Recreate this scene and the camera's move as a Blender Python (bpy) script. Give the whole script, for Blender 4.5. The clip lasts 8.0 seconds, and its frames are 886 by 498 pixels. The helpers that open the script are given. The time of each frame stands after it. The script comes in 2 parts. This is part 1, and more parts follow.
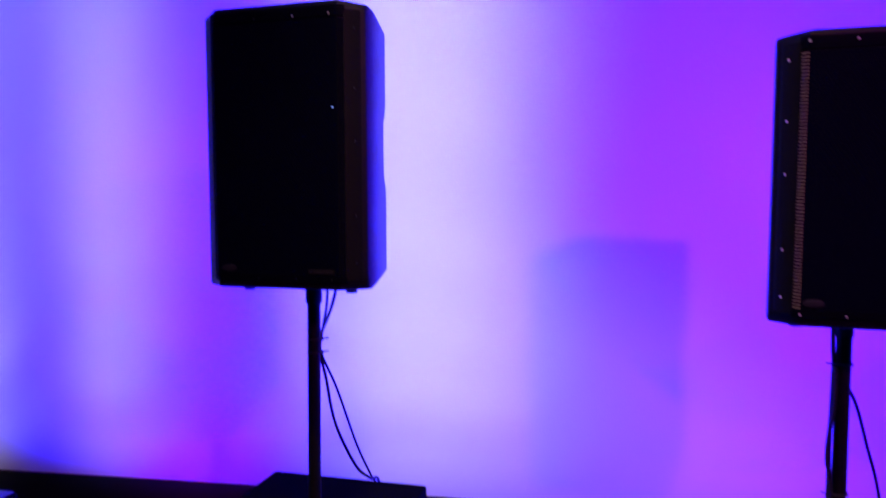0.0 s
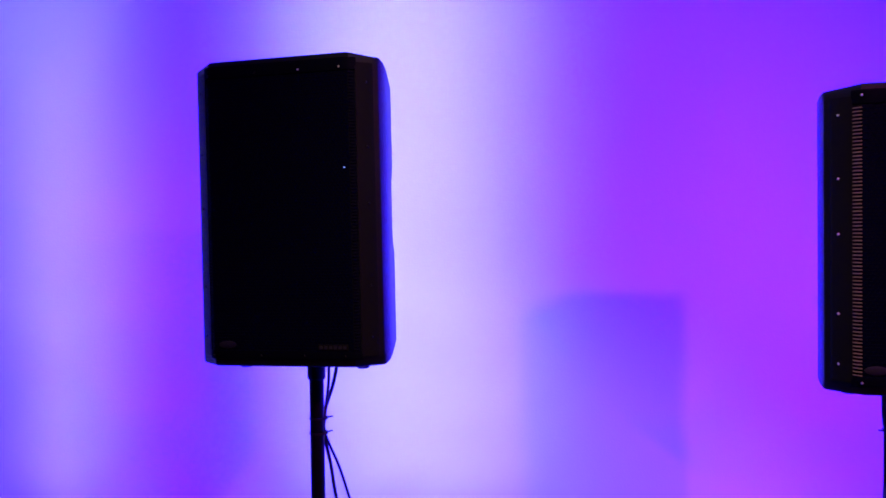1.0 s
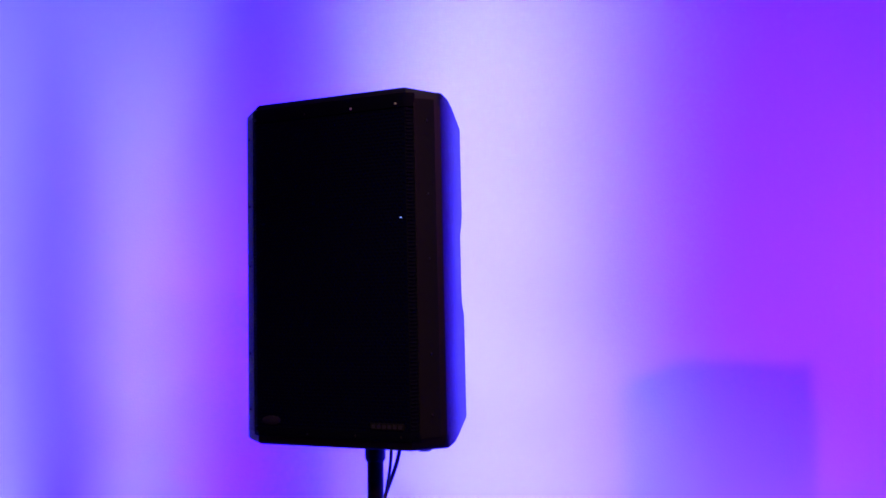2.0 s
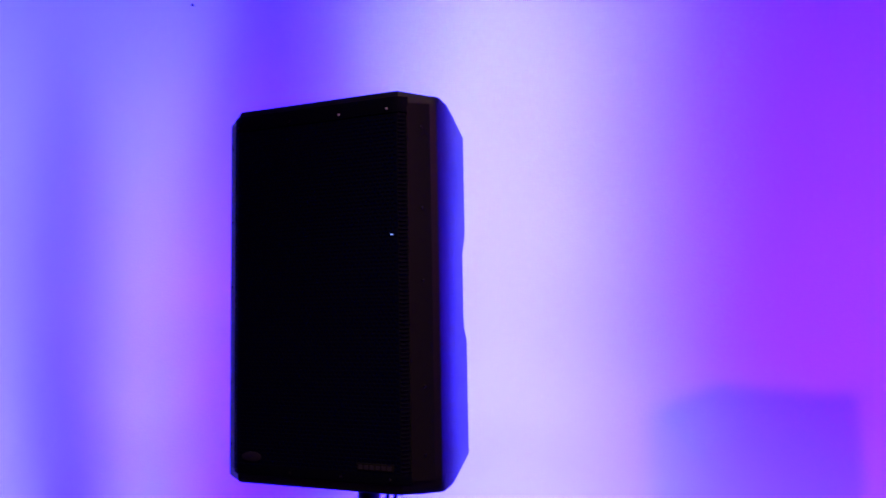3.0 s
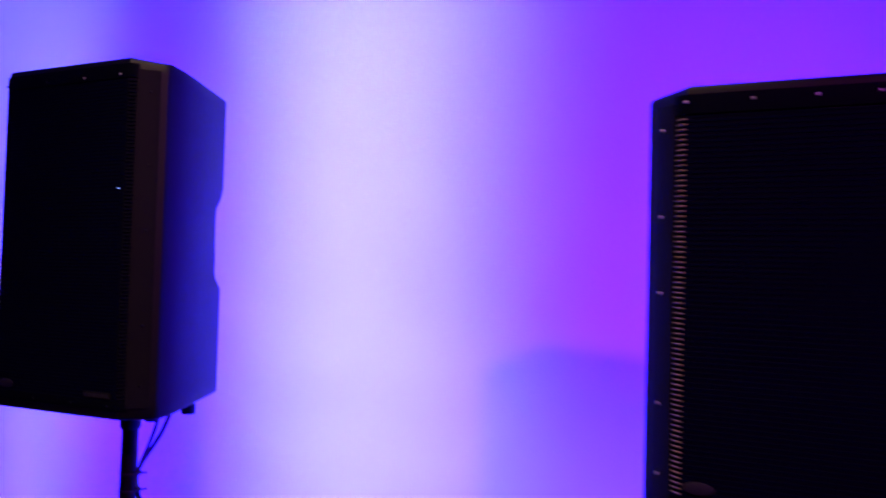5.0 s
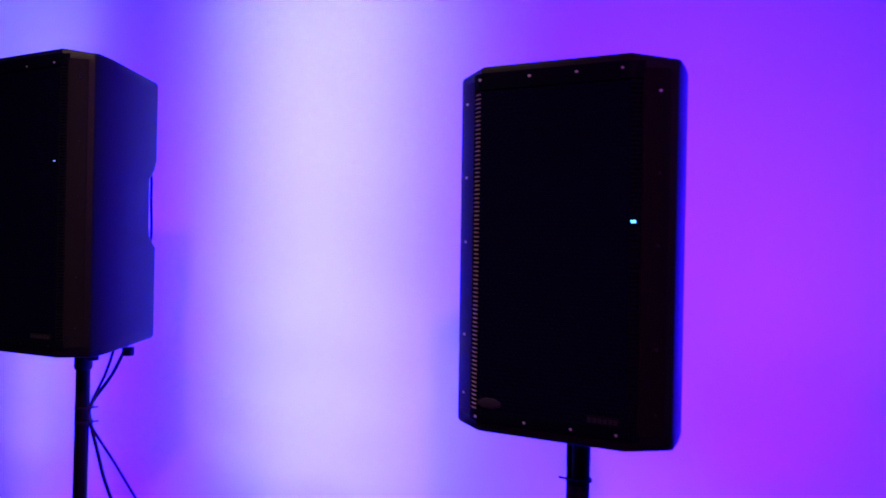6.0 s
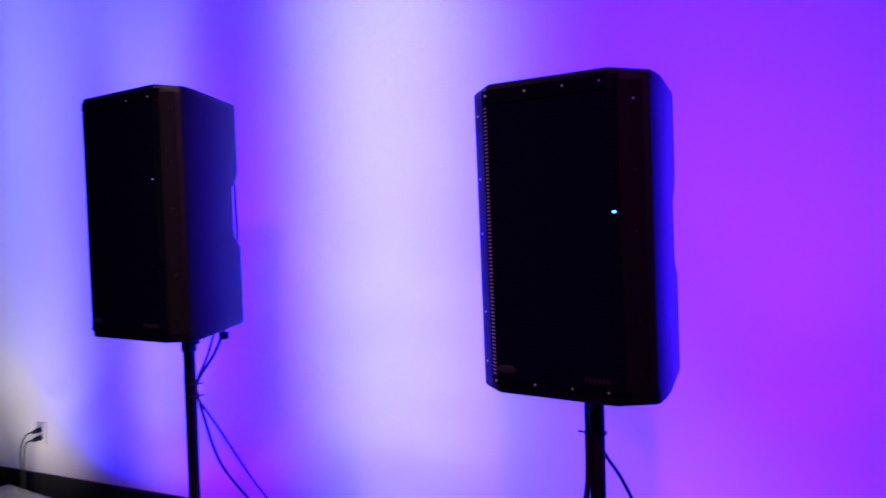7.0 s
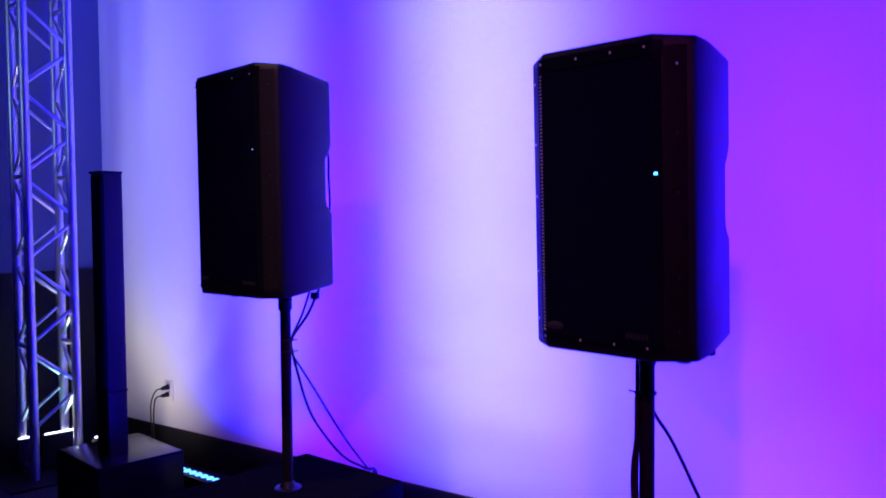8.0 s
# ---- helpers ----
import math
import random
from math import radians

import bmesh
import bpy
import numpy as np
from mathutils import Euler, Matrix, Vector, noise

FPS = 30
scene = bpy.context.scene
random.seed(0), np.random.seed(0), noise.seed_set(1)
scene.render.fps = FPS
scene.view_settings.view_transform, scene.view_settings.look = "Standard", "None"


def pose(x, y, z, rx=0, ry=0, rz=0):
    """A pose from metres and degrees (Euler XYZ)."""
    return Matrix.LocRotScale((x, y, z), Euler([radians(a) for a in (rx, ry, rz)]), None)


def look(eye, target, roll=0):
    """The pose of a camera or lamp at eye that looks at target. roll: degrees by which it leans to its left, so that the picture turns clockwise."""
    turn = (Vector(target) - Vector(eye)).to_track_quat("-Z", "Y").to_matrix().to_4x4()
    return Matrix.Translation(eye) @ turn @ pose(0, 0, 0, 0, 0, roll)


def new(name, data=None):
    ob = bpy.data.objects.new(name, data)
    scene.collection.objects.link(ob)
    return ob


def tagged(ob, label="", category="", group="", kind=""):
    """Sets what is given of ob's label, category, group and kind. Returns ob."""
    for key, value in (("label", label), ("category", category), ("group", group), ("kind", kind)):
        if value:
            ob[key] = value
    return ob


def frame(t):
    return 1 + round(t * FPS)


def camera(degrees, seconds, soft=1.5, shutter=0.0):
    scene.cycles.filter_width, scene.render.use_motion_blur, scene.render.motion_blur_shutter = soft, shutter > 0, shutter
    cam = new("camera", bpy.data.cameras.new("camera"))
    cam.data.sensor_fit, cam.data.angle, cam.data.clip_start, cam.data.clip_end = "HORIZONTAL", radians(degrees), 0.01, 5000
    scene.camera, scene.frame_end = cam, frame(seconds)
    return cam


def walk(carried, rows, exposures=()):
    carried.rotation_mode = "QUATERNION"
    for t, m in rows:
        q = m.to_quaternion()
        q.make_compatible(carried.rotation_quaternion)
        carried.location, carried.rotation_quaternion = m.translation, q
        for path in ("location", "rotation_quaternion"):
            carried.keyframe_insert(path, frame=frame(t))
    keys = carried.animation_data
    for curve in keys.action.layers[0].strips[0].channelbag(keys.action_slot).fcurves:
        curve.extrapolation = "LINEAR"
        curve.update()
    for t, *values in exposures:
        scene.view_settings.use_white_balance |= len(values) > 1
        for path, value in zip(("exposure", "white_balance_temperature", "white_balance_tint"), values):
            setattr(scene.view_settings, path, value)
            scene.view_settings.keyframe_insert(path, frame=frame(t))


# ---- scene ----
cam = camera(58.1, 8.0, 1.5, 0.5)

PATH = [
    (0, (0.639, -3.029, 1.366), (0.341, -1.056, 1.232), 0.3),
    (0.5, (0.523, -2.971, 1.398), (0.226, -0.994, 1.371), 0.3),
    (1, (0.441, -2.907, 1.41), (0.298, -0.912, 1.387), -0.8),
    (1.5, (0.464, -2.774, 1.407), (0.14, -0.802, 1.472), -1.2),
    (3, (0.52, -2.506, 1.435), (0.028, -0.574, 1.595), -0.4),
    (3.5, (0.565, -2.422, 1.439), (-0.169, -0.568, 1.596), -0.0),
    (4, (0.695, -2.339, 1.438), (-0.205, -0.558, 1.583), 2.7),
    (4.5, (0.853, -2.415, 1.413), (-0.011, -0.621, 1.606), 0.6),
    (5, (1.073, -2.498, 1.421), (0.531, -0.575, 1.493), 1.9),
    (6.5, (1.567, -2.679, 1.387), (0.815, -0.826, 1.36), 0.2),
    (7, (1.66, -2.763, 1.433), (0.775, -0.971, 1.367), -1.6),
    (7.5, (1.753, -2.772, 1.421), (0.68, -1.084, 1.377), -0.3),
    (8, (1.823, -2.785, 1.373), (0.67, -1.153, 1.291), -0.5),
]
walk(cam, [(t, look(eye, target, roll)) for t, eye, target, roll in PATH])

# ---- light ----
world = bpy.data.worlds.new("world")
scene.world = world
world.use_nodes = True
world.node_tree.nodes["Background"].inputs[0].default_value = (0.25, 0.3, 0.6, 1)
world.node_tree.nodes["Background"].inputs[1].default_value = 0.004


def spot(name, eye, target, watts, colour, angle, blend=1.0, size=0.05):
    data = bpy.data.lights.new(name, "SPOT")
    data.energy, data.color, data.spot_size, data.spot_blend, data.shadow_soft_size = watts, colour, radians(angle), blend, size
    ob = new(name, data)
    ob.matrix_world = look(eye, target)
    return ob


WASH_Z = 0.14


def uplight(name, x, y, colour, beams):
    """A floor head before the wall: beams of (watts, angle, height on the wall at which it is aimed)."""
    for watts, angle, height in beams:
        spot(name, (x, y, WASH_Z), (x, 0, height), watts, colour, angle)


NARROW = ((232, 22, 3.5), (92, 22, 2.5), (86, 30, 2.5), (61, 36, 1.8), (23, 44, 1.3), (15, 54, 0.9), (7, 80, 0.6))
BROAD = ((450, 26, 8.0), (129, 30, 5.0), (126, 30, 3.5), (85, 36, 2.5), (39, 44, 1.8), (32, 66, 1.3), (6.6, 100, 0.6))
LOW = ((9, 110, 0.4), (12, 80, 0.7), (10, 60, 1.1))
for x, y, beams, power, colour in (
    (-0.13, -0.71, NARROW, 0.60, (0.90, 1.0, 0.66)), (0.11, -0.71, NARROW, 0.48, (0.90, 1.0, 0.66)), (0.33, -0.71, NARROW, 0.42, (0.90, 1.0, 0.66)),
    (-1.25, -0.60, NARROW, 0.43, (0.90, 1.0, 0.66)),
    (-2.30, -0.45, BROAD, 0.33, (1.0, 0.92, 0.80)), (-1.92, -0.45, BROAD, 0.33, (1.0, 0.92, 0.80)),
    (-2.12, -0.50, LOW, 0.45, (1.0, 0.88, 0.84)),
):
    uplight("white_uplight", x, y, colour, [(watts * power, angle, height) for watts, angle, height in beams])
for x, y, power in ((-1.45, -0.34, 0.16), (-0.95, -0.71, 0.9), (-0.3, -0.71, 0.9), (0.45, -0.71, 0.9), (1.3, -0.71, 1.0), (2.2, -0.71, 1.0), (3.1, -0.71, 1.0)):
    uplight("blue_uplight", x, y, (0.006, 0.0025, 1.0), ((1300 * power, 80, 5.0), (280 * power, 144, 1.8)))
for x, y, power in ((-0.9, -0.71, 0.80), (0.98, -0.71, 0.42), (1.6, -0.71, 0.70)):
    uplight("violet_uplight", x, y, (1.0, 0.01, 0.7), ((8.5 * power, 95, 0.5), (5.5 * power, 75, 1.2), (10 * power, 75, 1.8), (32 * power, 48, 2.5), (12 * power, 80, 5.0)))
# stage lamp high behind the camera, whose light makes the soft loudspeaker shadows on the wall
spot("stage_lamp", (2.03, -3.9, 2.68), (0.55, 0, 0.95), 190, (0.78, 0.09, 0.75), 62, 1.0, 0.06)
# warm house lamp under the ceiling before the two loudspeakers
spot("house_lamp", (0.57, -2.3, 3.2), (0.57, -1.42, 1.6), 165, (1.0, 0.66, 0.40), 46, 1.0, 0.05)
# cool lamp far behind, which throws the shadow of the truss on the wall
spot("cool_lamp", (-2.15, -5.4, 2.5), (-2.42, 0, 2.35), 120, (0.30, 0.48, 1.0), 22, 1.0, 0.04)
# cool heads at the foot of the truss
spot("truss_uplight", (-2.40, -0.52, 0.21), (-2.38, -0.46, 2.6), 5, (0.26, 0.66, 1.0), 110, 1.0, 0.05)


# ---- materials ----
def material(name, base, rough=0.5, metal=0.0, gloss=0.5, grain=200.0, depth=0.0, vary=0.15, stain=3.0, emit=None, power=0.0):
    m = bpy.data.materials.new(name)
    m.use_nodes = True
    nodes, links = m.node_tree.nodes, m.node_tree.links
    b = nodes["Principled BSDF"]
    b.inputs["Roughness"].default_value, b.inputs["Metallic"].default_value = rough, metal
    b.inputs["Specular IOR Level"].default_value = gloss
    co = nodes.new("ShaderNodeTexCoord")
    n1, n2 = nodes.new("ShaderNodeTexNoise"), nodes.new("ShaderNodeTexNoise")
    n1.inputs["Scale"].default_value, n2.inputs["Scale"].default_value = stain, grain
    n1.inputs["Detail"].default_value = 6
    for n in (n1, n2):
        links.new(co.outputs["Object"], n.inputs["Vector"])
    mix = nodes.new("ShaderNodeMix")
    mix.data_type = "RGBA"
    links.new(n1.outputs["Fac"], mix.inputs["Factor"])
    mix.inputs["A"].default_value = (*[c * (1 - vary) for c in base], 1)
    mix.inputs["B"].default_value = (*[min(1, c * (1 + vary)) for c in base], 1)
    links.new(mix.outputs["Result"], b.inputs["Base Color"])
    rr = nodes.new("ShaderNodeMapRange")
    rr.inputs["To Min"].default_value, rr.inputs["To Max"].default_value = max(0.02, rough - 0.08), min(1, rough + 0.08)
    links.new(n1.outputs["Fac"], rr.inputs["Value"])
    links.new(rr.outputs["Result"], b.inputs["Roughness"])
    if depth:
        bump = nodes.new("ShaderNodeBump")
        bump.inputs["Strength"].default_value, bump.inputs["Distance"].default_value = 0.6, depth
        links.new(n2.outputs["Fac"], bump.inputs["Height"])
        links.new(bump.outputs["Normal"], b.inputs["Normal"])
    if emit:
        b.inputs["Emission Color"].default_value, b.inputs["Emission Strength"].default_value = (*emit, 1), power
    return m


WALL = material("white_wall_paint", (0.74, 0.73, 0.72), 0.75, grain=140, depth=0.0012, vary=0.04, stain=1.6)
SIDE = material("grey_blue_side_wall", (0.10, 0.13, 0.17), 0.7, grain=140, depth=0.001, vary=0.08, stain=1.5)
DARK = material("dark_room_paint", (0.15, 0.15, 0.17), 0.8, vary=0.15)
CARPET = material("dark_carpet", (0.011, 0.011, 0.013), 0.95, grain=260, depth=0.006, vary=0.3, stain=5)
BASE = material("black_baseboard_rubber", (0.006, 0.006, 0.007), 0.6, gloss=0.2, grain=120, depth=0.0006, vary=0.2)
PLASTIC = material("black_moulded_plastic", (0.0045, 0.0045, 0.0055), 0.42, gloss=0.15, grain=900, depth=0.0006, vary=0.15, stain=6)
TRIM = material("black_baffle_plastic", (0.0066, 0.0069, 0.0060), 0.46, gloss=0.04, grain=900, depth=0.0004, vary=0.15, stain=6)
GRILLE = material("black_painted_steel_mesh", (0.0010, 0.0018, 0.012), 0.5, gloss=0.01, grain=900, depth=0.0003, vary=0.2)
CLOTH = material("black_grille_cloth", (0.0015, 0.002, 0.006), 0.95, gloss=0.1, vary=0.2)
STEEL = material("bright_screw_steel", (0.58, 0.57, 0.55), 0.36, 0.6, vary=0.08)
RUBBER = material("black_rubber", (0.012, 0.012, 0.012), 0.7, grain=500, depth=0.0004)
POLE = material("black_powder_coated_steel", (0.006, 0.006, 0.007), 0.45, gloss=0.2, grain=700, depth=0.0003)
CABLE = material("black_cable_jacket", (0.012, 0.012, 0.014), 0.5)
ALU = material("mill_aluminium", (0.66, 0.67, 0.69), 0.42, 1.0, grain=90, depth=0.0004, vary=0.1, stain=7)
BOXPAINT = material("black_textured_cabinet_paint", (0.004, 0.004, 0.005), 0.85, gloss=0.0, grain=420, depth=0.0015, vary=0.25, stain=8)
GLOSS = material("black_satin_cabinet_top", (0.008, 0.008, 0.009), 0.14, grain=300, depth=0.0003, vary=0.2)
GREY = material("grey_print", (0.016, 0.016, 0.022), 0.6, gloss=0.1)
FRAME = material("matt_black_frame", (0.0016, 0.0022, 0.006), 0.5, gloss=0.02, grain=800, depth=0.0003)
# golden base colour carries the warm lamplight on one grille return
EDGE = material("warm_lit_grille_edge", (0.22, 0.16, 0.10), 0.36, 0.15, gloss=0.35, vary=0.3, stain=40)
IVORY = material("white_socket_plastic", (0.7, 0.69, 0.66), 0.4)
LEDBLUE = material("blue_indicator", (0.05, 0.2, 0.5), 0.3, emit=(0.05, 0.35, 1.0), power=9)
LEDDIM = material("dim_blue_indicator", (0.05, 0.2, 0.5), 0.3, emit=(0.2, 0.3, 1.0), power=1.2)
LEDBAR = material("lit_blue_lens", (0.1, 0.2, 0.5), 0.2, emit=(0.06, 0.28, 1.0), power=5)
LEDWHITE = material("lit_cool_lens", (0.5, 0.6, 0.8), 0.2, emit=(0.62, 0.66, 1.0), power=5)


# ---- mesh helpers ----
def mesh_object(name, bm, mat, smooth=False):
    data = bpy.data.meshes.new(name)
    bmesh.ops.recalc_face_normals(bm, faces=bm.faces)
    bm.to_mesh(data)
    bm.free()
    data.materials.append(mat)
    if smooth:
        data.shade_smooth()
        data.set_sharp_from_angle(angle=radians(35))
    return new(name, data)


def part(name, bm, mat, parent, label="", smooth=True):
    ob = mesh_object(name, bm, mat, smooth)
    ob.parent = parent
    if label:
        tagged(ob, label)
    return ob


def box(x0, x1, y0, y1, z0, z1, bevel=0.0, bm=None):
    bm = bm or bmesh.new()
    made = bmesh.ops.create_cube(bm, size=1.0, matrix=Matrix.Translation(((x0 + x1) / 2, (y0 + y1) / 2, (z0 + z1) / 2)) @ Matrix.Diagonal((x1 - x0, y1 - y0, z1 - z0, 1)))
    if bevel:
        edges = list({e for v in made["verts"] for e in v.link_edges})
        bmesh.ops.bevel(bm, geom=edges, offset=bevel, segments=2, affect="EDGES", profile=0.6)
    return bm


def rod(a, b, r, segments=16, bm=None, r2=None):
    bm = bm or bmesh.new()
    a, b = Vector(a), Vector(b)
    m = Matrix.Translation((a + b) / 2) @ (b - a).to_track_quat("Z", "Y").to_matrix().to_4x4()
    bmesh.ops.create_cone(bm, cap_ends=True, segments=segments, radius1=r, radius2=r if r2 is None else r2, depth=(b - a).length, matrix=m)
    return bm


def lathe(profile, segments=24, m=None, bm=None):
    """A solid of revolution round z from (radius, height) pairs."""
    bm = bm or bmesh.new()
    rings = []
    for r, z in profile:
        rings.append([bm.verts.new((r * math.cos(2 * math.pi * i / segments), r * math.sin(2 * math.pi * i / segments), z)) for i in range(segments)])
    for p, q in zip(rings, rings[1:]):
        for i in range(segments):
            bm.faces.new((p[i], p[(i + 1) % segments], q[(i + 1) % segments], q[i]))
    bm.faces.new(list(reversed(rings[0])))
    bm.faces.new(rings[-1])
    if m is not None:
        bmesh.ops.transform(bm, matrix=m, verts=[v for ring in rings for v in ring])
    return bm


def tube(points, r, steps=8, sides=8):
    """A smooth round cable through the points."""
    pts = [Vector(p) for p in points]
    line = []
    for i in range(len(pts) - 1):
        p0, p1, p2, p3 = pts[max(i - 1, 0)], pts[i], pts[i + 1], pts[min(i + 2, len(pts) - 1)]
        for k in range(steps):
            s = k / steps
            line.append(0.5 * (2 * p1 + (p2 - p0) * s + (2 * p0 - 5 * p1 + 4 * p2 - p3) * s * s + (3 * p1 - p0 - 3 * p2 + p3) * s ** 3))
    line.append(pts[-1])
    bm, rings = bmesh.new(), []
    for i, p in enumerate(line):
        way = (line[min(i + 1, len(line) - 1)] - line[max(i - 1, 0)]).normalized()
        side = way.orthogonal().normalized() if not rings else (side - way * side.dot(way)).normalized()
        up = way.cross(side)
        rings.append([bm.verts.new(p + r * (math.cos(2 * math.pi * k / sides) * side + math.sin(2 * math.pi * k / sides) * up)) for k in range(sides)])
    for p, q in zip(rings, rings[1:]):
        for k in range(sides):
            bm.faces.new((p[k], p[(k + 1) % sides], q[(k + 1) % sides], q[k]))
    bm.faces.new(list(reversed(rings[0])))
    bm.faces.new(rings[-1])
    return bm


def empty(name, m=None):
    ob = new(name)
    ob.empty_display_size = 0.1
    if m is not None:
        ob.matrix_world = m
    return ob


# ---- the room ----
X0, X1, Y0, TOP = -2.68, 4.2, -6.0, 3.6
tagged(mesh_object("floor", box(X0 - 0.15, X1 + 0.15, Y0 - 0.15, 0.15, -0.12, 0.0), CARPET), "dark charcoal carpet floor", "floor", kind="structure")
tagged(mesh_object("wall_north", box(X0, X1, 0.0, 0.15, 0.0, TOP), WALL), "white painted wall washed in violet light", "wall", kind="structure")
tagged(mesh_object("wall_west", box(X0 - 0.15, X0, Y0, 0.15, 0.0, TOP), SIDE), "dark blue-grey side wall", "wall", kind="structure")
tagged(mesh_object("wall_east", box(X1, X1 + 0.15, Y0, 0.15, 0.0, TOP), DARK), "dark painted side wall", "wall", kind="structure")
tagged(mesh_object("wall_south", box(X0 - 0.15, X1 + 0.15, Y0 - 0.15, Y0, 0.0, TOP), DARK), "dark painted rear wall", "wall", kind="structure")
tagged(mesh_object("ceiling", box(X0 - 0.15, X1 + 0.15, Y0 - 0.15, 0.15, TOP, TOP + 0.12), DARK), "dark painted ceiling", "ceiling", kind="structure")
bm = box(X0, X1, -0.016, 0.0, 0.0, 0.184, 0.003)
tagged(mesh_object("baseboard", bm, BASE), "black rubber baseboard along the wall", "baseboard", kind="structure")


# ---- loudspeakers ----
def loudspeaker(width, height, depth, flat, base, led, grip, label, lit, rear, shrink):
    """A moulded two-way loudspeaker with its front centre bottom at the origin, facing -y."""
    top = empty("loudspeaker")
    tagged(top, label, "loudspeaker", "loudspeakers on poles")
    b = width / 2
    half = [(0.0, -0.004), (flat * 0.5, -0.004), (flat, -0.004), (b - 0.008, 0.032), (b - 0.002, 0.037), (b, 0.045), (b - 0.001, 0.078), (b * 0.97, 0.11), (b * rear, depth * 0.86), (b * (rear - 0.035), depth * 0.89), (b * 0.34, depth * 0.99), (b * 0.30, depth), (0.0, depth)]
    edge = 0.006
    levels = [(0.0, 0.005), (0.0015, 0.002), (edge, 0.0)]
    n = 26
    levels += [(edge + (height - 2 * edge) * i / n, 0.0) for i in range(1, n)]
    levels += [(height - edge, 0.0), (height - 0.0015, 0.002), (height, 0.005)]
    bm, rings = bmesh.new(), []
    for z, inset in levels:
        s = z / height
        # grip pocket in the rear corner of each side
        pocket = max(0.0, min(1.0, (s - 0.35) / 0.045)) * max(0.0, min(1.0, (0.665 - s) / 0.045))
        ring = []
        for i, (x, y) in enumerate(half):
            if i in (8, 9, 10):
                x, y = x + 0.004 * pocket, y - 0.024 * pocket
            ring.append((max(0.0, x - inset), y + inset * (1 if y < 0.1 else -1)))
        full = ring + [(-x, y) for x, y in ring[-2:0:-1]]
        rings.append([bm.verts.new((x, y, z)) for x, y in full])
    # carrying grip let into the top rear edge
    for ring in rings[-3:]:
        for v in ring:
            if v.co.y > depth * 0.95:
                v.co.z -= grip
    # the bevels lie lower than the front's top edge
    for ring in rings[-3:]:
        for v in ring:
            if v.co.y > 0.015:
                v.co.z -= 0.006
    # the cabinet loses height towards the rear
    for ring in rings:
        for v in ring:
            if v.co.y > 0.05:
                v.co.z = height / 2 + (v.co.z - height / 2) * (1 - shrink * (v.co.y - 0.05) / (depth - 0.05))
    k = len(rings[0])
    for p, q in zip(rings, rings[1:]):
        for i in range(k):
            bm.faces.new((p[i], p[(i + 1) % k], q[(i + 1) % k], q[i]))
    bm.faces.new(list(reversed(rings[0])))
    bm.faces.new(rings[-1])
    part("cabinet", bm, PLASTIC, top)

    # perforated grille bent round the front: flat middle, returns on both bevels
    turn = math.hypot(b - 0.008 - flat, 0.036)
    reach, lip = flat - 0.0015, flat + turn * 0.25
    z0, z1 = 0.034, height - 0.040

    def front(s, out):
        a = abs(s)
        if a <= flat:
            return (s, -0.004 - out)
        d = (a - flat) / turn
        return (math.copysign(flat + d * (b - 0.008 - flat), s), -0.004 + d * 0.036 - out)

    pitch_x, pitch_z = 0.0088, 0.0066
    nx, nz = int(2 * reach / pitch_x), int((z1 - z0) / pitch_z)
    px, pz = 2 * reach / nx, (z1 - z0) / nz
    verts, faces = [], []
    for j in range(nz):
        shift = 0.5 if j % 2 else 0.0
        za, zb = z0 + j * pz, z0 + (j + 1) * pz
        for i in range(nx + (1 if shift else 0)):
            sa, sb = max(-reach, -reach + (i - shift) * px), min(reach, -reach + (i + 1 - shift) * px)
            if sb - sa < 0.6 * px:
                quad = [(*front(s, 0.004), z) for s, z in ((sa, za), (sb, za), (sb, zb), (sa, zb))]
                o = len(verts)
                verts += [(x, y, z) for x, y, z in quad]
                faces.append((o, o + 1, o + 2, o + 3))
                continue
            ia, ib, ja, jb = sa + 0.13 * px, sb - 0.13 * px, za + 0.17 * pz, zb - 0.17 * pz
            o = len(verts)
            for out, pts in ((0.004, ((sa, za), (sb, za), (sb, zb), (sa, zb))), (0.004, ((ia, ja), (ib, ja), (ib, jb), (ia, jb))), (0.0026, ((ia, ja), (ib, ja), (ib, jb), (ia, jb)))):
                for s, z in pts:
                    x, y = front(s, out)
                    verts.append((x, y, z))
            for e in range(4):
                f = (e + 1) % 4
                faces.append((o + e, o + f, o + 4 + f, o + 4 + e))
                faces.append((o + 4 + e, o + 4 + f, o + 8 + f, o + 8 + e))
    data = bpy.data.meshes.new("grille")
    data.from_pydata(verts, [], faces)
    data.materials.append(GRILLE)
    grille = new("grille", data)
    grille.parent = top
    tagged(grille, "black perforated steel grille")
    # slotted returns of the grille on both bevels
    for side in (-1, 1):
        verts, faces = [], []
        for j in range(nz):
            za = z0 + (j + 0.22) * pz
            zb = za + 0.38 * pz
            o = len(verts)
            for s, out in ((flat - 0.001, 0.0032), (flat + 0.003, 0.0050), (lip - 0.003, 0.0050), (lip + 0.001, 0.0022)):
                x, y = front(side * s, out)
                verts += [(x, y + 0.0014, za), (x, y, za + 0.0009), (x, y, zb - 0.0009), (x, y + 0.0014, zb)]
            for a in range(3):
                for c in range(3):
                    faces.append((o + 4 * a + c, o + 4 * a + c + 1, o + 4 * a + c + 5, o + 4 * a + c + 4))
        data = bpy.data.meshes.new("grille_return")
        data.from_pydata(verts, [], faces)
        # the left return's warm lamplight is put into its colour; the others stay black
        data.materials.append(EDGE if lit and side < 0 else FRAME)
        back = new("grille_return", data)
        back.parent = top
        tagged(back, "slotted steel grille edge with warm light in its colour" if lit and side < 0 else "black slotted steel edge of the grille", kind="stuff")
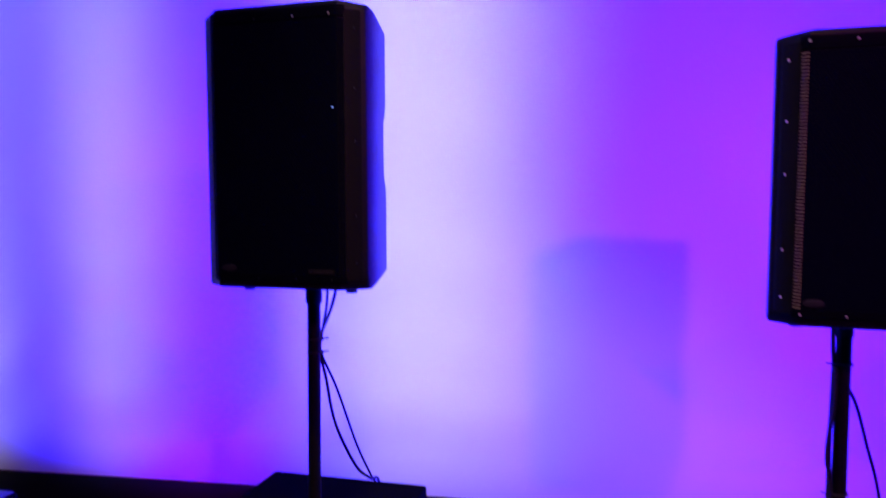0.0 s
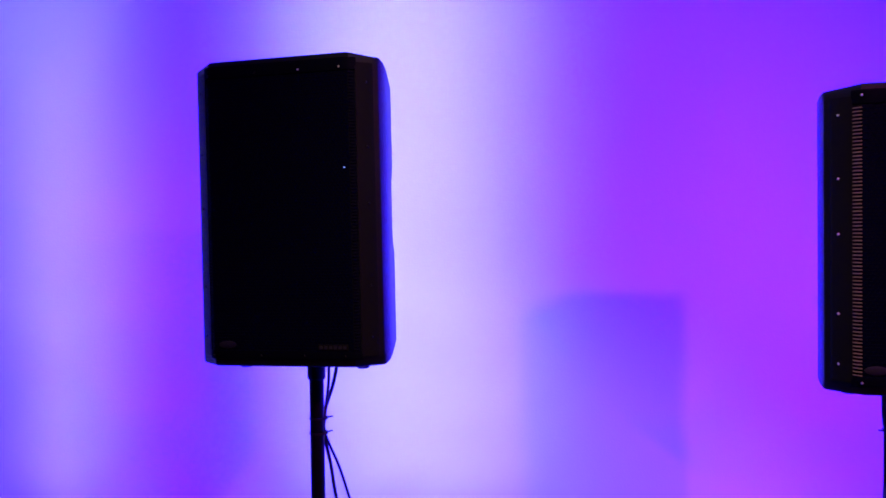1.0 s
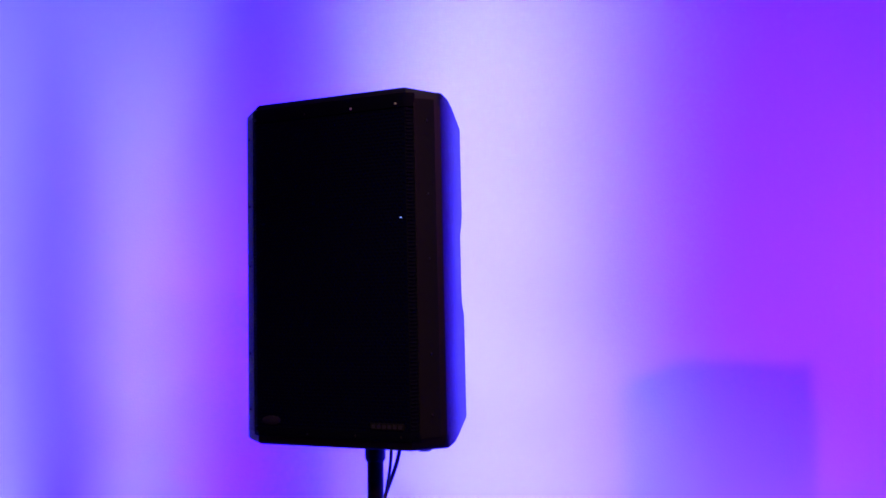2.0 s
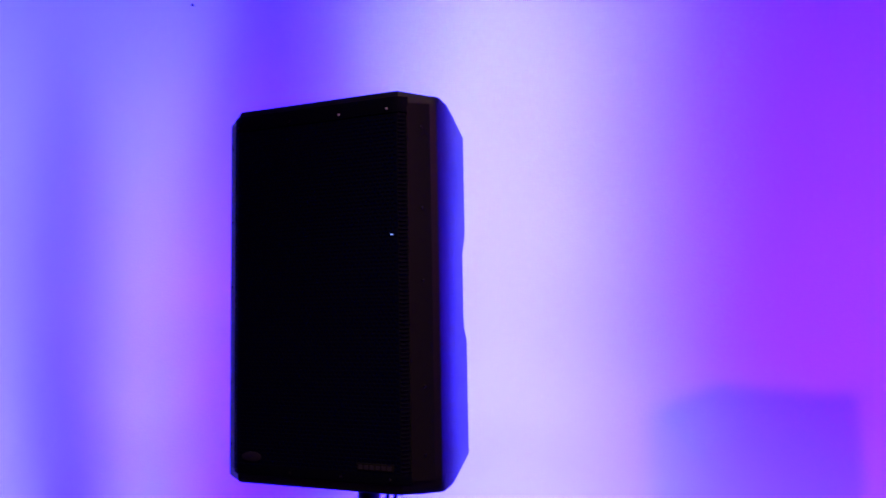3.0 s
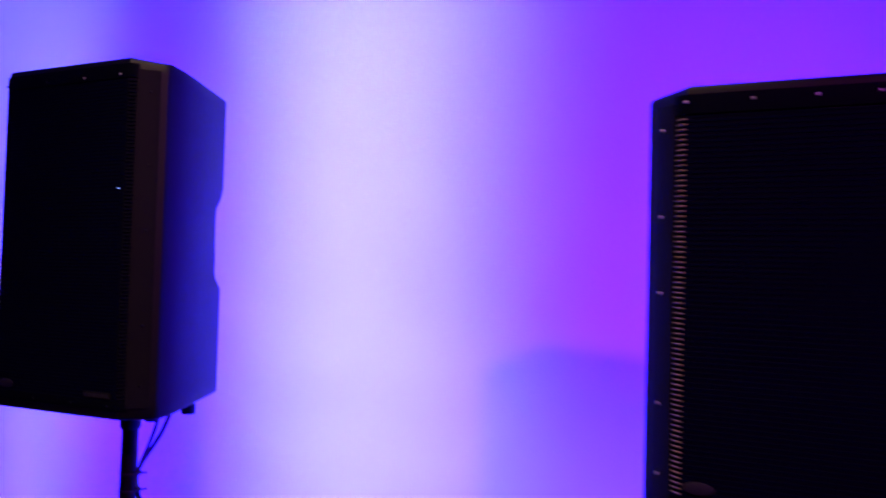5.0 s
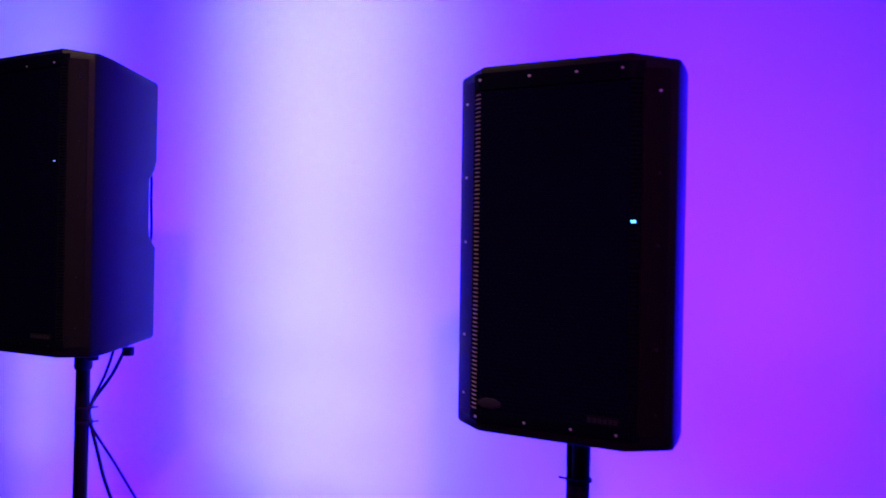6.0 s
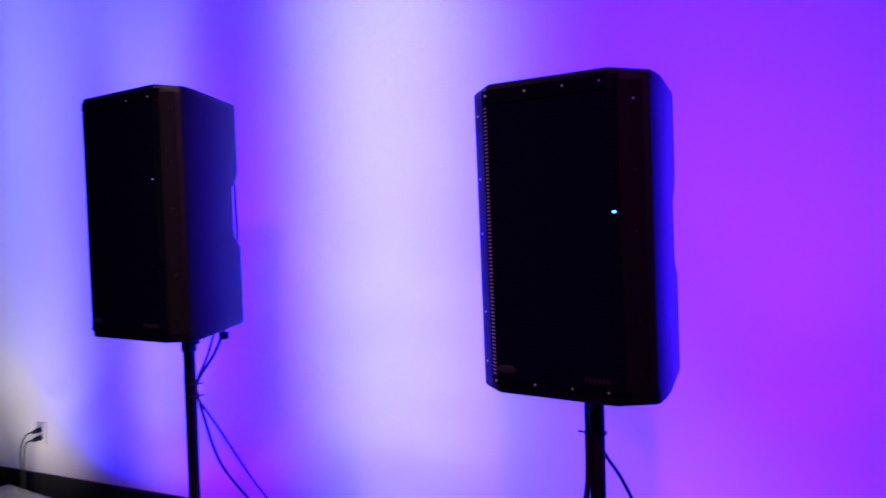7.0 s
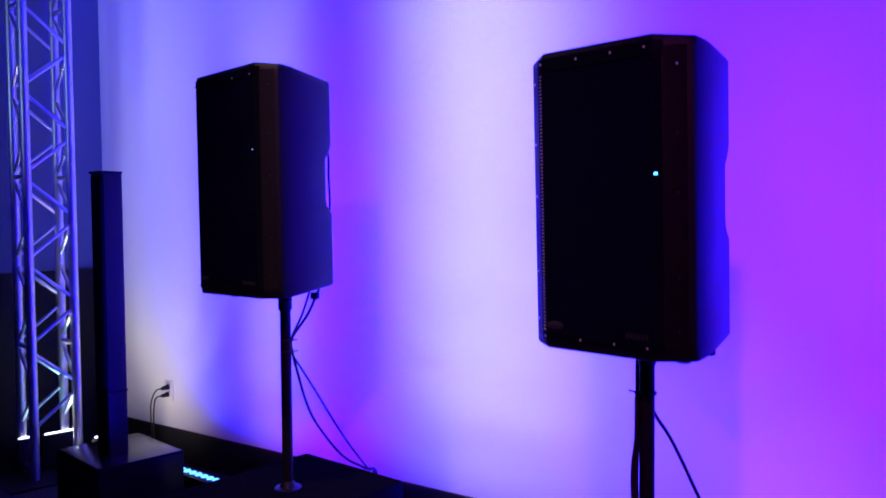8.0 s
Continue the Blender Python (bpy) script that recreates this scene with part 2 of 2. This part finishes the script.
    bm = bmesh.new()
    steps = [-lip + 2 * lip * i / 24 for i in range(25)]
    cols = [[bm.verts.new((*front(s, 0.0022), z)) for z in (z0, z1)] for s in steps]
    for p, q in zip(cols, cols[1:]):
        bm.faces.new((p[0], q[0], q[1], p[1]))
    part("grille_backing", bm, CLOTH, top, "black acoustic cloth behind the grille")

    # frame round the grille
    for name, za, zb in (("lower_frame", 0.014, z0), ("upper_frame", z1, height - 0.012)):
        bm = bmesh.new()
        cols = []
        for s in [-lip - 0.004 + (2 * lip + 0.008) * i / 24 for i in range(25)]:
            fx, fy = front(s, 0.0)
            cols.append([bm.verts.new((fx, fy + d, z)) for d, z in ((0.002, za), (-0.0035, za + 0.003), (-0.0048, (za + zb) / 2), (-0.0042, zb), (0.002, zb))])
        for p, q in zip(cols, cols[1:]):
            for i in range(4):
                bm.faces.new((p[i], q[i], q[i + 1], p[i + 1]))
        part(name, bm, FRAME, top)
    for side in (-1, 1):
        bm = bmesh.new()
        cols = []
        for s, out in ((lip, 0.001), (lip + 0.002, 0.0046), (flat + turn * 0.86, 0.0040), (flat + turn * 0.94, 0.001)):
            fx, fy = front(side * s, out)
            cols.append([bm.verts.new((fx, fy, z)) for z in (0.022, height - 0.022)])
        for p, q in zip(cols, cols[1:]):
            bm.faces.new((p[0], q[0], q[1], p[1]))
        part("side_frame", bm, TRIM, top)

    def screw(s, z, mat):
        fx, fy = front(s, 0.0048)
        bm = lathe([(0.0023, 0.0), (0.0023, 0.0008), (0.0018, 0.0018), (0.0008, 0.0022)], 12, Matrix.Translation((fx, fy + 0.0004, z)) @ Matrix.Rotation(radians(90), 4, "X"))
        part("screw", bm, mat, top, "bright steel screw" if mat is STEEL else "screw coloured dark where it shows no glint")

    # screws that catch no light get the dark pole colour instead of steel
    for s in (-flat, -flat * 0.31, flat * 0.31, flat * 0.88):
        screw(s, height - (0.022 if lit else 0.031), STEEL if lit or s > 0 else POLE)
        screw(s, 0.024, STEEL if lit else POLE)
    for f in (0.905, 0.70, 0.52, 0.26, 0.095):
        screw(-flat - turn * 0.70, height * f, STEEL if lit else POLE)
        screw(flat + turn * 0.70, height * f, STEEL if lit and f > 0.9 else POLE)

    # indicator light, badge and model plate
    wide = 0.0030 if lit else 0.0019
    fx, fy = front(led, 0.0042)
    part("indicator_light", box(fx - wide, fx + wide, fy - 0.0022, fy + 0.001, height - 0.2385 - wide * 0.6, height - 0.2385 + wide * 0.6, 0.0005), LEDBLUE if lit else LEDDIM, top, "small blue indicator light")
    fx, fy = front(-flat * 0.80, 0.0045)
    bm = lathe([(0.020, 0.0), (0.020, 0.0014), (0.017, 0.0022)], 24, Matrix.Translation((fx, fy, 0.047)) @ Matrix.Rotation(radians(90), 4, "X") @ Matrix.Diagonal((1.0, 0.42, 1.0, 1.0)))
    part("badge", bm, GREY, top, "dull grey oval badge")
    plate = part("model_plate", box(flat * 0.50, flat * 0.92, -0.0095, -0.001, 0.036, 0.048, 0.001), TRIM, top)
    for i in range(6):
        x = flat * 0.52 + i * flat * 0.066
        part("print_bar", box(x, x + flat * 0.046, -0.0105, -0.009, 0.0385, 0.0455), GREY, plate, smooth=False)

    # feet and pole socket
    for x in (-b * 0.66, b * 0.66):
        for y in (0.10, depth * 0.72):
            part("foot", lathe([(0.012, -0.017), (0.0135, -0.015), (0.0135, 0.002)], 16, Matrix.Translation((x, y, 0))), RUBBER, top)
    part("pole_socket", lathe([(0.026, -0.010), (0.030, -0.006), (0.032, 0.002)], 24, Matrix.Translation((*base, 0))), TRIM, top)
    # rear panel with its jacks
    panel = part("rear_panel", box(-b * 0.36, b * 0.36, depth - 0.002, depth + 0.004, height * 0.12, height * 0.52, 0.002), TRIM, top)
    for x in (-0.03, 0.03):
        part("jack", lathe([(0.012, 0.0), (0.012, 0.006), (0.007, 0.006)], 16, Matrix.Translation((x, depth + 0.003, height * 0.24)) @ Matrix.Rotation(radians(-90), 4, "X")), STEEL, panel)
    return top


YAW_L, YAW_R = -9.0, -10.0
big = loudspeaker(0.421, 0.652, 0.274, 0.158, (-0.009, 0.193), 0.146, 0.012, "large black moulded loudspeaker on a pole over a subwoofer", False, 0.835, 0.085)
big.matrix_world = pose(-0.015, -1.254, 1.147, 0, -0.6, YAW_L)
small = loudspeaker(0.350, 0.567, 0.268, 0.119, (-0.011, 0.183), 0.124, 0.024, "black moulded loudspeaker with screwed steel grille and lit blue indicator", True, 0.805, 0.07)
small.matrix_world = pose(1.2127, -1.421, 1.115, 1.5, 0, YAW_R)


def socket_place(ob, base):
    p = ob.matrix_world @ Vector((*base, 0))
    return p.x, p.y, p.z


LX, LY, LZ = socket_place(big, (-0.009, 0.193))
RX, RY, RZ = socket_place(small, (-0.011, 0.183))

mesh = tube([(0.03, 0.275, 0.16), (0.09, 0.276, 0.18), (0.124, 0.270, 0.25), (0.130, 0.264, 0.34), (0.112, 0.272, 0.43), (0.03, 0.275, 0.45)], 0.0032)
bmesh.ops.transform(mesh, matrix=big.matrix_world, verts=mesh.verts)
tagged(mesh_object("link_cable", mesh, CABLE, True), "short black link cable looped behind a loudspeaker", "cable")

# ---- subwoofer under the large loudspeaker ----
SUB_Z = 0.53
sub = empty("subwoofer", pose(-0.007, -1.072, 0, 0, 0, -5.7))
tagged(sub, "low black painted subwoofer cabinet carrying a loudspeaker pole", "subwoofer")
part("cabinet", box(-0.24, 0.24, -0.30, 0.295, 0.02, SUB_Z, 0.012), BOXPAINT, sub)
part("grille", box(-0.22, 0.22, -0.309, -0.296, 0.05, SUB_Z - 0.03, 0.006), GRILLE, sub, "black steel front grille")
for x in (-0.19, 0.19):
    for y in (-0.25, 0.25):
        part("foot", lathe([(0.02, 0.0), (0.022, 0.004), (0.022, 0.022)], 16, Matrix.Translation((x, y, 0))), RUBBER, sub)

pole = empty("speaker_pole", pose(LX, LY, 0))
tagged(pole, "thin black steel pole screwed into the subwoofer top", "speaker pole")
part("tube", rod((0, 0, SUB_Z), (0, 0, LZ + 0.01), 0.0165, 24), POLE, pole)
part("flange", lathe([(0.042, SUB_Z + 0.001), (0.042, SUB_Z + 0.004), (0.026, SUB_Z + 0.007), (0.020, SUB_Z + 0.02), (0.0172, SUB_Z + 0.024)], 32), POLE, pole)
part("collar", lathe([(0.019, LZ - 0.06), (0.021, LZ - 0.055), (0.021, LZ - 0.012), (0.0175, LZ - 0.010)], 24), POLE, pole)

# ---- pole with a round foot under the small loudspeaker ----
stand = empty("speaker_stand", pose(RX, RY, 0))
tagged(stand, "straight black steel speaker stand on a round foot", "speaker stand")
part("tube", rod((0, 0, 0.02), (0, 0, RZ + 0.01), 0.0155, 24), POLE, stand)
part("collar", lathe([(0.0165, RZ - 0.05), (0.018, RZ - 0.046), (0.018, RZ - 0.012), (0.016, RZ - 0.010)], 24), POLE, stand)
part("foot_plate", lathe([(0.22, 0.0), (0.225, 0.004), (0.222, 0.014), (0.20, 0.018), (0.03, 0.022), (0.022, 0.06), (0.016, 0.064)], 40), POLE, stand)

# ---- column loudspeaker on its own bass box ----
CX, CY = -1.511, -0.707
colsub = empty("column_bass_box", pose(-1.535, -0.655, 0, 0, 0, -9))
tagged(colsub, "low black bass box with satin top under a column loudspeaker", "subwoofer")
part("cabinet", box(-0.23, 0.23, -0.20, 0.20, 0.015, 0.294, 0.012), BOXPAINT, colsub)
part("top_panel", box(-0.222, 0.222, -0.192, 0.192, 0.294, 0.300, 0.002), GLOSS, colsub, "black satin top panel")
part("grille", box(-0.21, 0.21, -0.208, -0.198, 0.04, 0.27, 0.004), GRILLE, colsub)
column = empty("column_loudspeaker", pose(CX, CY, 0))
tagged(column, "tall slim black column loudspeaker standing on a bass box", "column loudspeaker")
part("body", box(-0.049, 0.049, -0.045, 0.050, 0.300, 1.580, 0.006), PLASTIC, column)
part("grille", box(-0.041, 0.041, -0.050, -0.043, 0.60, 1.565, 0.003), GRILLE, column)
part("top_cap", box(-0.051, 0.051, -0.052, 0.052, 1.577, 1.589, 0.003), TRIM, column)
part("joint_ring", box(-0.0515, 0.0515, -0.052, 0.0525, 0.585, 0.597, 0.002), TRIM, column)

# ---- aluminium box truss ----
TX, TY, TS = -2.389, -0.526, 0.109
truss = empty("box_truss", pose(TX, TY, 0, 0, 0, -12))
tagged(truss, "upright aluminium box truss with diagonal braces on a steel base", "truss")
part("base_plate", box(-0.20, 0.24, -0.26, 0.26, 0.0, 0.012, 0.002), POLE, truss, "black steel base plate")
for sx in (-1, 1):
    for sy in (-1, 1):
        part("chord", rod((sx * TS, sy * TS, 0.012), (sx * TS, sy * TS, 3.4), 0.0235, 20), ALU, truss)
STEP = 0.224
corners = [(-1, -1), (1, -1), (1, 1), (-1, 1)]
for f in range(4):
    (ax, ay), (bx, by) = (corners[f], corners[(f + 1) % 4]) if f < 2 else (corners[(f + 1) % 4], corners[f])
    for k in range(-7, 8):
        z0, z1 = 1.60 + k * STEP, 1.60 + (k + 1) * STEP
        if z0 < 0.1 or z1 > 3.38:
            continue
        p, q = ((ax, ay), (bx, by)) if k % 2 == 0 else ((bx, by), (ax, ay))
        a = Vector((p[0] * TS, p[1] * TS, z0 + 0.022))
        b = Vector((q[0] * TS, q[1] * TS, z1 - 0.022))
        part("brace", rod(a, b, 0.0095, 10), ALU, truss)
    for z in () if f % 2 else (0.06, 0.704, 1.60, 2.496, 3.36):
        part("rung", rod((ax * TS, ay * TS, z), (bx * TS, by * TS, z), 0.0115, 10), ALU, truss)


# ---- floor lights ----
def light_strip(x, y, yaw, length, z):
    strip = empty("light_strip", pose(x, y, 0, 0, 0, yaw))
    tagged(strip, "short black floor light strip with a lit cool lens", "light strip", "light strips at the truss foot")
    half = length / 2
    part("housing", box(-half - 0.012, half + 0.012, -0.022, 0.022, 0.03, z - 0.004, 0.004), POLE, strip)
    part("lens", box(-half, half, -0.012, 0.012, z - 0.006, z, 0.002), LEDWHITE, strip, "lit cool white lens")
    for u in (-half, half):
        part("foot", box(u - 0.012, u + 0.012, -0.026, 0.026, 0.0, 0.032, 0.003), POLE, strip)


light_strip(-2.482, -0.600, 78, 0.085, 0.20)
light_strip(-2.447, -0.435, 78, 0.165, 0.20)
light_strip(-2.170, -0.380, 60, 0.035, 0.20)

bar = empty("wash_light_bar", pose(-1.425, -0.318, 0, 0, 0, -3))
tagged(bar, "black floor wash bar with a row of lit blue lenses", "wash light")
part("housing", box(-0.20, 0.20, -0.045, 0.045, 0.03, 0.112, 0.006), POLE, bar)
for x in (-0.17, 0.17):
    part("bracket", box(x - 0.012, x + 0.012, -0.06, 0.06, 0.0, 0.032, 0.003), POLE, bar)
for i in range(8):
    x = -0.165 + 0.047 * i
    part("lens", lathe([(0.017, 0.110), (0.0175, 0.116), (0.010, 0.121)], 16, Matrix.Translation((x, 0, 0))), LEDBAR, bar, "lit blue lens")

# ---- black panel low on the side wall ----
tagged(mesh_object("wall_panel", box(X0, X0 + 0.02, Y0, -0.020, 0.0, 1.08, 0.003), BASE), "black panelling low on the side wall", "wall panel", kind="structure")


# ---- cables ----
def cable(name, points, r, label):
    ob = mesh_object(name, tube(points, r), CABLE, True)
    return tagged(ob, label, "cable")


cable("power_cable", [(LX + 0.008, LY + 0.102, 1.145), (LX + 0.016, LY + 0.057, 1.07), (LX + 0.017, LY + 0.009, 1.00), (LX + 0.017, LY + 0.009, 0.955), (LX + 0.041, LY + 0.067, 0.85), (LX + 0.064, LY + 0.187, 0.66), (LX + 0.086, LY + 0.278, 0.535), (LX + 0.088, LY + 0.312, 0.50), (LX + 0.106, LY + 0.322, 0.25), (LX + 0.106, LY + 0.457, 0.006)], 0.0034, "thin black power cable from loudspeaker over subwoofer")
cable("signal_cable", [(LX + 0.032, LY + 0.117, 1.145), (LX + 0.026, LY + 0.072, 1.07), (LX + 0.012, LY + 0.016, 1.00), (LX + 0.012, LY + 0.016, 0.955), (LX + 0.024, LY + 0.029, 0.88), (LX + 0.030, LY + 0.052, 0.80), (LX + 0.042, LY + 0.087, 0.72), (LX + 0.066, LY + 0.177, 0.60), (LX + 0.082, LY + 0.267, 0.538), (LX + 0.100, LY + 0.312, 0.50), (LX + 0.096, LY + 0.322, 0.25), (LX + 0.076, LY + 0.457, 0.007)], 0.0042, "black signal cable tied to the pole")
cable("signal_cable", [(RX - 0.021, RY + 0.006, 1.122), (RX - 0.021, RY + 0.003, 1.05), (RX - 0.0195, RY, 1.01), (RX - 0.0205, RY, 0.92), (RX - 0.0225, RY, 0.84), (RX - 0.0215, RY, 0.74), (RX - 0.0205, RY, 0.4), (RX - 0.04, RY + 0.03, 0.09), (RX - 0.3, RY + 0.2, 0.007)], 0.0048, "black signal cable tied along the stand")
cable("signal_cable", [(RX - 0.0175, RY - 0.011, 1.005), (RX - 0.0185, RY - 0.011, 0.92), (RX - 0.0265, RY - 0.008, 0.86), (RX - 0.0275, RY - 0.006, 0.80), (RX - 0.0195, RY - 0.010, 0.73), (RX - 0.0185, RY - 0.010, 0.4), (RX - 0.03, RY - 0.03, 0.09), (RX - 0.2, RY - 0.2, 0.007)], 0.0042, "black signal cable bulging beside the stand")
cable("power_cable", [(RX - 0.016, RY + 0.014, 1.122), (RX - 0.014, RY + 0.017, 1.02), (RX + 0.012, RY + 0.016, 0.965), (RX + 0.040, RY + 0.03, 0.915), (RX + 0.075, RY + 0.06, 0.82), (RX + 0.115, RY + 0.09, 0.70), (RX + 0.15, RY + 0.12, 0.5), (RX + 0.17, RY + 0.16, 0.15), (RX + 0.3, RY + 0.4, 0.006)], 0.0038, "black power cable hanging from the stand")


def tie(x, y, z, way, r):
    ob = empty("cable_tie", pose(x, y, z))
    tagged(ob, "small black plastic cable tie round a pole", "cable tie", "cable ties")
    part("band", lathe([(r, -0.0022), (r + 0.0012, -0.0022), (r + 0.0012, 0.0022), (r, 0.0022)], 24), RUBBER, ob)
    w = Vector(way).normalized()
    part("tail", rod(w * (r - 0.001), w * (r + 0.013) + Vector((0, 0, 0.002)), 0.0018, 8), RUBBER, ob)


tie(LX + 0.003, LY + 0.003, 0.995, (1.0, 0.3, 0), 0.0205)
tie(LX + 0.003, LY + 0.003, 0.960, (1.0, 0.5, 0), 0.0205)
tie(RX - 0.003, RY, 1.012, (-1.0, -0.2, 0), 0.021)
tie(RX - 0.003, RY, 0.730, (-1.0, -0.2, 0), 0.021)

# ---- wall socket with two plugs ----
socket = empty("wall_socket", pose(-2.065, 0, 0.395))
tagged(socket, "white wall socket plate with two black plugs pushed in", "wall socket")
part("plate", box(-0.036, 0.036, -0.006, 0.0, -0.058, 0.058, 0.002), IVORY, socket)
for z in (0.020, -0.022):
    part("outlet_face", lathe([(0.017, 0.0), (0.017, 0.0015)], 20, Matrix.Translation((0, -0.006, z)) @ Matrix.Rotation(radians(90), 4, "X")), IVORY, socket)
for i, (z, dx) in enumerate(((0.020, -0.085), (-0.022, -0.060))):
    plug = empty("power_plug", pose(-2.065, -0.007, 0.395 + z))
    tagged(plug, "black moulded power plug in the wall socket", "plug", "plugs in the socket")
    part("body", rod((0, 0, 0), (-0.012, -0.040, -0.006), 0.015, 16, r2=0.009), RUBBER, plug)
    part("cord", tube([(-0.011, -0.036, -0.005), (-0.035, -0.062, -0.02), (dx, -0.058, -0.10), (dx - 0.02, -0.045, -0.22), (dx - 0.01, -0.045, -0.40 - z)], 0.0042), CABLE, plug)

# a nail left in the wall
tagged(mesh_object("nail", lathe([(0.0016, 0.0), (0.0016, 0.010), (0.005, 0.011), (0.005, 0.013)], 12, Matrix.Translation((-1.044, 0, 2.552)) @ Matrix.Rotation(radians(90), 4, "X")), POLE), "small dark nail stuck in the white wall", "nail")
